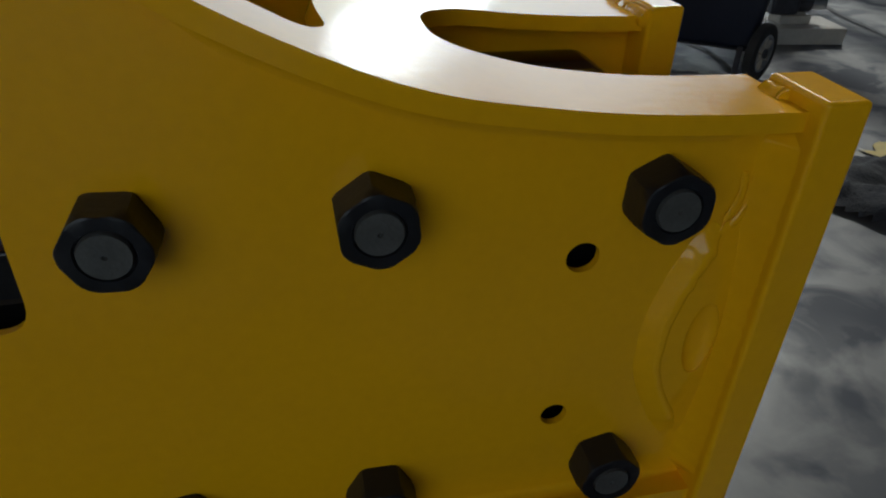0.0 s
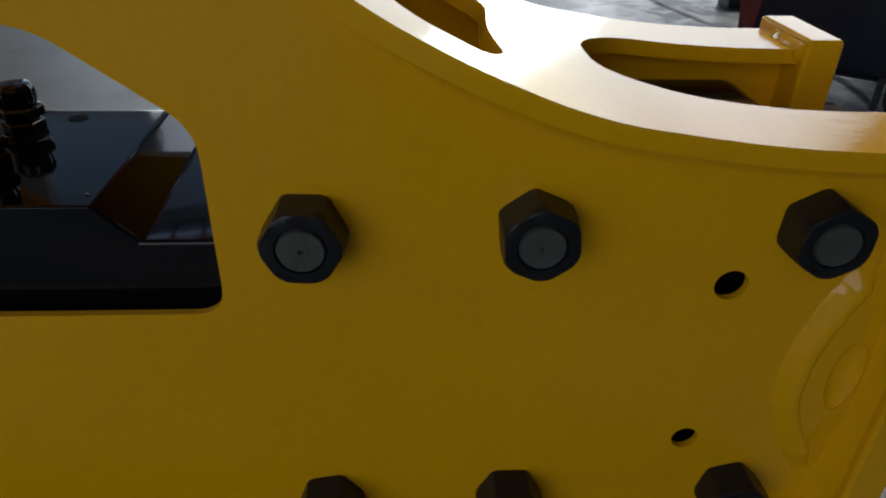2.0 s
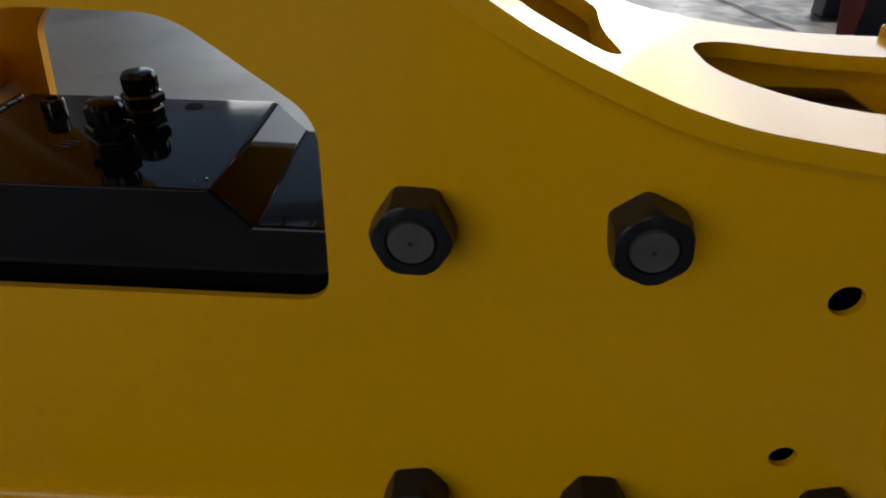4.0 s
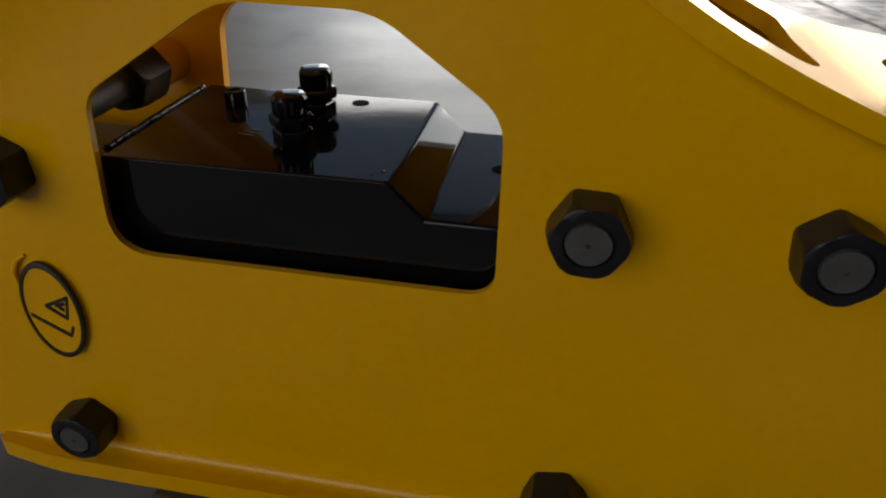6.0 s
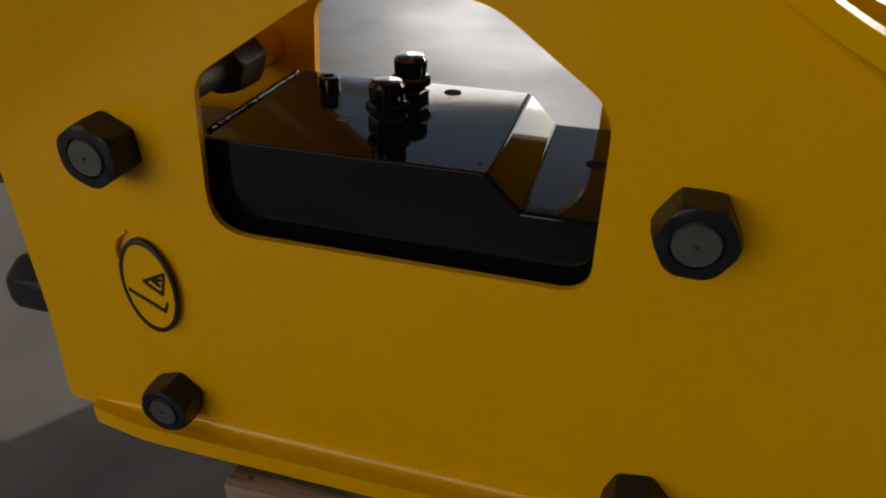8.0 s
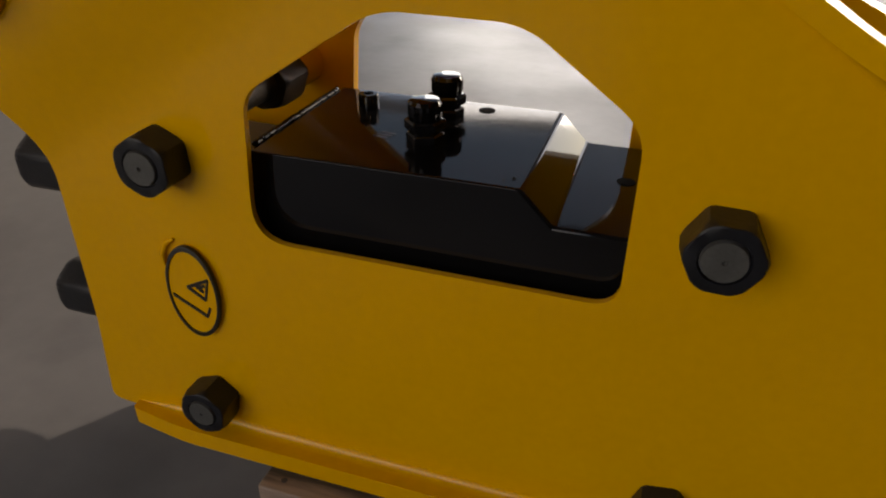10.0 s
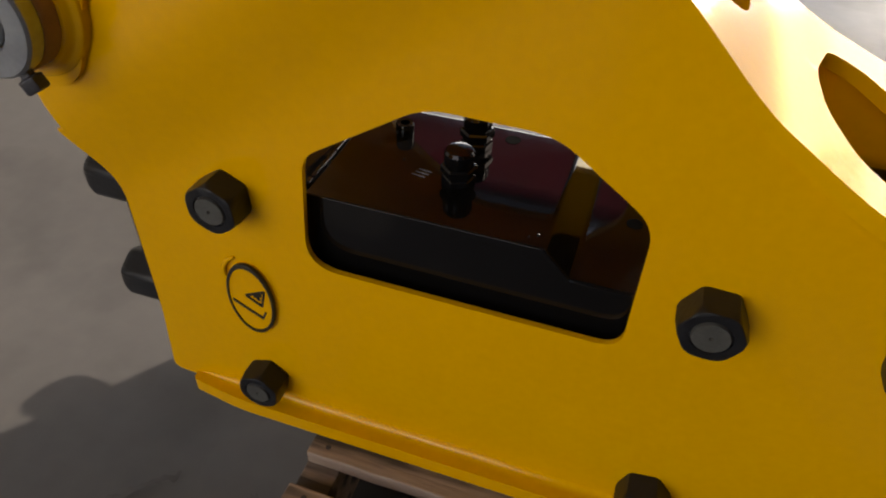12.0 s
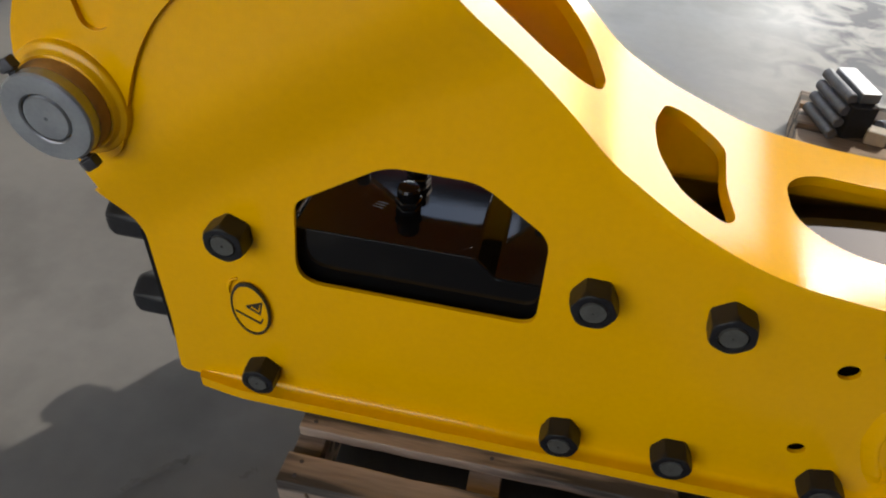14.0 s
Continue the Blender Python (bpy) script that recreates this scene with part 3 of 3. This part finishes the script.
boss = rounded([(-0.372, 0.878, 0.02), (-0.45, 0.887, 0.03), (-0.560, 0.862, 0.04), (-0.588, 0.735, 0.04), (-0.632, 0.645, 0.05), (-0.616, 0.556, 0.03), (-0.560, 0.536, 0.02), (-0.530, 0.552, 0.02), (-0.514, 0.597, 0.03), (-0.500, 0.637, 0.04), (-0.484, 0.672, 0.03), (-0.460, 0.708, 0.04), (-0.405, 0.762, 0.04), (-0.350, 0.80, 0.03)])
RECESS = rounded([(-0.472, 0.80, 0.02), (-0.556, 0.80, 0.02), (-0.537, 0.689, 0.02), (-0.508, 0.692, 0.016)])
for side in (1, -1):
    y0 = 0.0 if side > 0 else WF
    bm = slab(boss, [RECESS], y0 - side * 0.0065, y0 + side * 0.002)
    for v in bm.verts:
        v.co.y -= side * splay(v.co.x, v.co.z)
    part("ear_doubler", bm, YELLOW, breaker, bevel=0.004, segments=4)
    rot = FACING if side > 0 else Matrix.Rotation(radians(-90), 4, "X")
    base = Matrix.Translation((PX, y0 - side * 0.030, PZ)) @ rot
    part("pin_boss", turned([(0.0650, -0.020), (0.0638, 0.0003), (0.0620, 0.0020), (0.0585, 0.0026), (0.0560, 0.0045), (0.0545, 0.0085), (0.0528, 0.0095), (0.03, 0.0095)], 56), YELLOW, breaker, at=base, smooth=50)
    part("collar", turned([(0.0508, 0.0), (0.0508, 0.0225), (0.0490, 0.0248), (0.03, 0.0248)], 56), GREASE, breaker, "brown primed collar", at=base, smooth=50)
    part("retaining_ring", turned([(0.0480, 0.0225), (0.0490, 0.0255), (0.0490, 0.0375), (0.0468, 0.0400), (0.0285, 0.0400), (0.0268, 0.0385), (0.0268, 0.030)], 56), STEEL, breaker, "bare steel retaining ring", at=base)
    part("pin", turned([(0.0252, 0.0), (0.0252, 0.0375), (0.0235, 0.0398), (0.002, 0.0398), (0.001, 0.0378), (0, 0.0378)], 40), STEEL, breaker, "bare steel tool pin", at=base)
    for sgn in (1, -1):
        d = Vector((0.48, 0, -0.877)) * sgn
        ctr = Vector((PX, y0 - side * 0.062, PZ)) + d * 0.046
        m = Matrix.Translation(ctr) @ d.to_track_quat("Z", "Y").to_matrix().to_4x4()
        part("clamp_bolt", turned([(0.0062, 0), (0.0062, 0.006), (0.0108, 0.007), (0.0108, 0.017), (0.0094, 0.019), (0, 0.019)], 6), DARKSTEEL, breaker, "dark clamp bolt", at=m, bevel=0.001, segments=2)

# round emblem of plain shapes
LX, LZ = -0.4290, 0.3095
lm = Matrix.Translation((LX, 0.0, LZ)) @ FACING @ Matrix.Diagonal((0.63, 1.12, 1.0, 1.0))
emblem = part("emblem", turned([(0.0430, -0.001), (0.0428, 0.003), (0.0418, 0.005), (0, 0.005)], 48), YELLOW, breaker, "yellow round emblem with a black rim", at=lm)
e = part("rim", turned([(0.0432, 0.002), (0.0430, 0.0058), (0.0418, 0.0063), (0.0388, 0.0063), (0.0388, 0.0048)], 48), INK, None, "black rim")
e.parent = emblem
strokes = [((-0.0335, -0.0052), (0.018, -0.0205)), ((0.018, -0.0205), (0.0245, -0.0125)), ((-0.0066, 0.0052), (0.0287, 0.0150)), ((0.0287, 0.0150), (0.0200, -0.0042)), ((0.0200, -0.0042), (-0.0066, 0.0052)), ((0.0085, 0.0062), (0.0215, 0.0090)), ((0.0130, 0.0048), (0.0185, 0.0035))]
for (ax, az), (bx, bz) in strokes:
    d = Vector((bx - ax, bz - az))
    bm = box(bmesh.new(), -0.0006, d.length + 0.0006, -0.0015, 0.0015, 0.0048, 0.0060)
    s = part("stroke", bm, INK, None)
    s.parent = emblem
    s.matrix_local = Matrix.Translation((ax, az, 0)) @ Matrix.Rotation(math.atan2(d.y, d.x), 4, "Z")

# ---- pallet ----
pallet = thing("pallet", "worn brown wooden pallet under the yellow breaker", "pallet")


def plank(x0, x1, y0, y1, z0, z1, name="plank", parent=None, mat=None):
    bm = box(bmesh.new(), x0, x1, y0, y1, z0, z1)
    for x in np.linspace(x0, x1, 14)[1:-1] if x1 - x0 > 0.2 else []:
        bmesh.ops.bisect_plane(bm, geom=bm.verts[:] + bm.edges[:] + bm.faces[:], plane_co=(x, 0, 0), plane_no=(1, 0, 0))
    for v in bm.verts:                                 # sawn and knocked edges
        v.co.y += 0.0028 * noise.noise((v.co.x * 22, v.co.y * 40, 7))
        v.co.x += 0.004 * noise.noise((v.co.x * 9, v.co.y * 60, v.co.z * 60))
    return part(name, bm, mat or WOOD, parent or pallet, bevel=0.002, segments=2)


for y0, y1 in ((-0.133, -0.088), (-0.047, 0.04), (0.07, 0.16), (0.19, 0.28), (0.31, 0.40)):
    plank(-0.366 + 0.004 * random.random(), 0.17 if y0 == -0.047 else 0.40, y0, y1, 0.107, 0.1275)
for x0, x1 in ((-0.364, -0.323), (-0.112, -0.068), (0.13, 0.175), (0.355, 0.4)):
    plank(x0, x1, -0.132, 0.398, 0.022, 0.106, "stringer")
# Front board added to keep light out of the gap between the planks.
plank(-0.322, 0.128, -0.128, -0.092, 0.022, 0.106, "stringer")
for y0, y1 in ((-0.135, -0.06), (0.09, 0.17), (0.32, 0.40)):
    plank(-0.36, 0.40, y0, y1, 0.0, 0.021)


# ---- things on the floor behind ----
def tapered(x0, x1, y0, y1, z0, z1, grow):
    bm = box(bmesh.new(), x0, x1, y0, y1, z0, z1)
    for v in bm.verts:
        if v.co.z > (z0 + z1) / 2:
            v.co.x += grow if v.co.x > (x0 + x1) / 2 else -grow
            v.co.y += grow if v.co.y > (y0 + y1) / 2 else -grow
    return bm


cart_at = Matrix.Translation((1.41, 1.40, 0)) @ Matrix.Rotation(math.atan2(-0.6, 0.8), 4, "Z")
cart = thing("tool_cart", "dark navy tapered tool cart with red trim on spoked wheels", "cart", at=cart_at)


def cart_part(name, bm, mat, label="", local=None, bevel=0.0, parent=None):
    ob = part(name, bm, mat, None, label, bevel=bevel)
    ob.parent = parent or cart
    if local is not None:
        ob.matrix_local = local
    return ob


cart_part("bin", tapered(-0.405, -0.005, 0.0, 0.40, 0.075, 0.62, 0.05), NAVY, bevel=0.02)
cart_part("trim", tapered(-0.432, -0.404, -0.004, 0.03, 0.075, 0.62, 0.05), RED, "dull red corner trim", bevel=0.004)
cart_part("axle", box(bmesh.new(), -0.40, 0.03, 0.02, 0.04, 0.07, 0.09), DARKSTEEL)
cart_part("stand", box(bmesh.new(), -0.045, -0.028, -0.02, 0.0, 0.0, 0.09), DARKSTEEL, bevel=0.003)
for wx in (0.03, -0.47):
    wm = Matrix.Translation((wx - 0.012, -0.01, 0.0818)) @ Matrix.Scale(0.88, 4) @ Matrix.Rotation(radians(-20), 4, "Z") @ Matrix.Rotation(radians(90), 4, "Y")
    wheel = cart_part("wheel", turned([(0.062, -0.016), (0.080, -0.018), (0.091, -0.013), (0.093, 0.0), (0.091, 0.013), (0.080, 0.018), (0.062, 0.016)], 40), RUBBER, "black rubber tyre", local=wm)
    cart_part("rim", turned([(0.060, -0.016), (0.060, 0.016), (0.054, 0.016), (0.054, -0.016)], 32), STEEL, parent=wheel)
    cart_part("hub", turned([(0.0, -0.02), (0.016, -0.02), (0.016, 0.02), (0, 0.02)], 20), DARKSTEEL, parent=wheel)
    for k in range(6):
        cart_part("spoke", box(bmesh.new(), 0.012, 0.056, -0.008, 0.008, -0.014, 0.014), PALE, local=Matrix.Rotation(radians(60 * k), 4, "Z"), parent=wheel, bevel=0.003)

slab_at = Matrix.Translation((1.80, 1.73, 0)) @ Matrix.Rotation(radians(-6), 4, "Z")
base = thing("pump_unit", "small dark pump bolted on a pale plank base", "pump", at=slab_at)
for nm, b, mt, bv in (("plank_base", (-0.20, 0.16, -0.03, 0.14, 0.0, 0.055), PALE, 0.004), ("plinth", (-0.06, 0.05, 0.02, 0.10, 0.055, 0.085), PALE, 0.004), ("motor_block", (-0.10, 0.0, 0.02, 0.10, 0.085, 0.16), DARKSTEEL, 0.012)):
    ob = part(nm, box(bmesh.new(), *b), mt, None, bevel=bv)
    ob.parent = base
for x, r, mt in ((0.02, 0.034, DARKSTEEL), (0.075, 0.026, STEEL)):
    ob = part("pump_cylinder", turned([(0, -0.03), (r, -0.028), (r, 0.028), (0, 0.03)], 24), mt, None)
    ob.parent = base
    ob.matrix_local = Matrix.Translation((x, 0.06, 0.122)) @ Matrix.Rotation(radians(90), 4, "Y")

bm = bmesh.new()
bmesh.ops.create_grid(bm, x_segments=40, y_segments=34, size=0.5)
for v in bm.verts:
    x, y = v.co.x * 0.46, v.co.y * 0.36
    r = (x / 0.21) ** 2 + (y / 0.165) ** 2 + 0.35 * noise.noise((x * 9, y * 9, 3))
    h = max(0.0, 1 - r) ** 0.5
    v.co = (x, y, 0.002 + h * (0.035 + 0.03 * noise.noise((x * 14, y * 14, 0)) + 0.02 * abs(noise.noise((x * 30, y * 30, 5)))))
bmesh.ops.delete(bm, geom=[v for v in bm.verts if v.co.z <= 0.0021], context="VERTS")
tagged(part("cloth", bm, CLOTH, at=pose(1.30, 0.66, 0, rz=-35), smooth=60), "crumpled black cloth lying on the concrete floor", "cloth")

bm = box(bmesh.new(), -0.09, 0.09, -0.05, 0.05, 0, 0.09)
tagged(part("grey_block", bm, DARKSTEEL, at=pose(1.56, 2.72, 0, rz=4), bevel=0.006), "small dark grey block on the concrete floor", "block")

# bars on their own pallet
bar_pallet = thing("pallet", "small worn wooden pallet carrying steel bars", "pallet", at=pose(0.64, 1.12, 0, rz=-12))
for y0, y1 in ((-0.13, -0.05), (-0.02, 0.06), (0.09, 0.17)):
    ob = plank(-0.12, 0.45, y0, y1, 0.082, 0.1, parent=bar_pallet)
    ob.matrix_parent_inverse = Matrix()
for x0, x1 in ((-0.12, -0.08), (0.14, 0.19), (0.4, 0.45)):
    plank(x0, x1, -0.13, 0.17, 0.0, 0.082, "stringer", parent=bar_pallet)
axis = Vector((0.235, -0.972, 0)).normalized()
along = axis.to_track_quat("Z", "Y").to_matrix().to_4x4()
rod_me = mesh_of(turned([(0, -0.071), (0.0115, -0.071), (0.0138, -0.068), (0.0138, 0.066), (0.0115, 0.069), (0, 0.069)], 24), "steel_bar", BARSTEEL)
for k in range(4):
    ob = new("steel_bar", rod_me)
    ob.matrix_world = Matrix.Translation((0.566 + 0.0085 * k, 1.125 + 0.0125 * k, 0.1145 + 0.0262 * k)) @ along
    tagged(ob, "dark grey round steel bar stacked on a pallet", "bar", "stacked steel bars")
tagged(part("flat_bar", box(bmesh.new(), -0.024, 0.024, -0.07, 0.07, 0, 0.026), STEEL, at=pose(0.632, 1.168, 0.1855, rz=13.6), bevel=0.003), "thick flat steel bar with a bright worn top", "bar")
tagged(part("steel_block", box(bmesh.new(), -0.03, 0.034, -0.055, 0.065, 0, 0.0848), CLOTH, at=pose(0.626, 1.13, 0.1005, rz=13.6), bevel=0.004), "black steel block beside the stacked bars", "block")
tagged(part("round_bar", turned([(0, -0.07), (0.019, -0.07), (0.021, -0.067), (0.021, 0.12), (0, 0.12)], 28), BARSTEEL, at=Matrix.Translation((0.765, 1.125, 0.1225)) @ Vector((0.96, 0.28, 0)).to_track_quat("Z", "Y").to_matrix().to_4x4()), "thick round steel bar lying on the pallet", "bar")
tagged(part("pale_block", box(bmesh.new(), -0.024, 0.024, -0.02, 0.02, 0, 0.034), PALE, at=pose(0.688, 1.075, 0.1005, rz=-15), bevel=0.004), "small pale block on the bar pallet", "block")


# ---- marks on the floor ----
def strip(points, width, seed=0.0):
    bm = bmesh.new()
    pts = [Vector((*p, 0.0)) for p in points]
    rows = []
    steps = 24
    for i in range(steps + 1):
        f = i / steps * (len(pts) - 1)
        k = min(int(f), len(pts) - 2)
        p = pts[k].lerp(pts[k + 1], f - k)
        d = (pts[k + 1] - pts[k]).normalized()
        n = Vector((-d.y, d.x, 0))
        w = width * (0.6 + 0.8 * abs(noise.noise((i * 0.6, seed, 0)))) * (0.25 if i in (0, steps) else 1)
        o = n * width * 0.8 * noise.noise((i * 0.35, seed, 4))
        rows.append((bm.verts.new(p + o + n * w / 2), bm.verts.new(p + o - n * w / 2)))
    for a, b in zip(rows, rows[1:]):
        bm.faces.new((a[0], b[0], b[1], a[1]))
    for v in bm.verts:
        v.co.z = 0.004
    return bm


tagged(part("floor_mark", strip([(-0.625, -0.138), (-0.585, -0.095), (-0.548, -0.062)], 0.012, 2), JOINT), "thin dark scrape across the concrete floor", "mark", kind="structure")
tagged(part("floor_mark", strip([(-0.457, -0.08), (-0.44, -0.056)], 0.010, 5), JOINT), "small dark smudge on the concrete floor", "mark", kind="structure")
tagged(part("floor_joint", strip([(2.7, 4.5), (2.29, 2.36), (2.2, 1.8), (2.05, 0.6)], 0.035, 8), JOINT), "dark open joint in the concrete floor", "joint", kind="structure")
tagged(part("floor_joint", strip([(1.05, 3.4), (1.195, 2.745), (1.27, 2.45), (1.36, 2.0), (1.44, 1.66), (1.39, 1.40)], 0.022, 9), JOINT), "dark crooked crack in the concrete floor", "joint", kind="structure")
tagged(part("floor_line", strip([(1.30, 0.86), (1.40, 0.88), (1.62, 0.93)], 0.06, 11), LINE), "worn yellow painted line on the floor", "line", kind="structure")

# a run of paint beside the emblem, and nail heads in the pallet
part("paint_run", tube([(-0.457, -0.001, 0.332), (-0.456, -0.002, 0.345), (-0.450, -0.002, 0.356), (-0.442, -0.001, 0.361)], 0.0028), YELLOW, breaker, smooth=60)
for nx in (-0.344, -0.090, 0.152):
    for ny in (-0.121, -0.099, -0.033):
        nb = turned([(0.0032, 0), (0.0032, 0.0006), (0, 0.0008)], 10)
        part("nail", nb, DARKSTEEL, pallet, "rusty nail head", at=pose(nx + 0.006 * random.random(), ny, 0.1275))
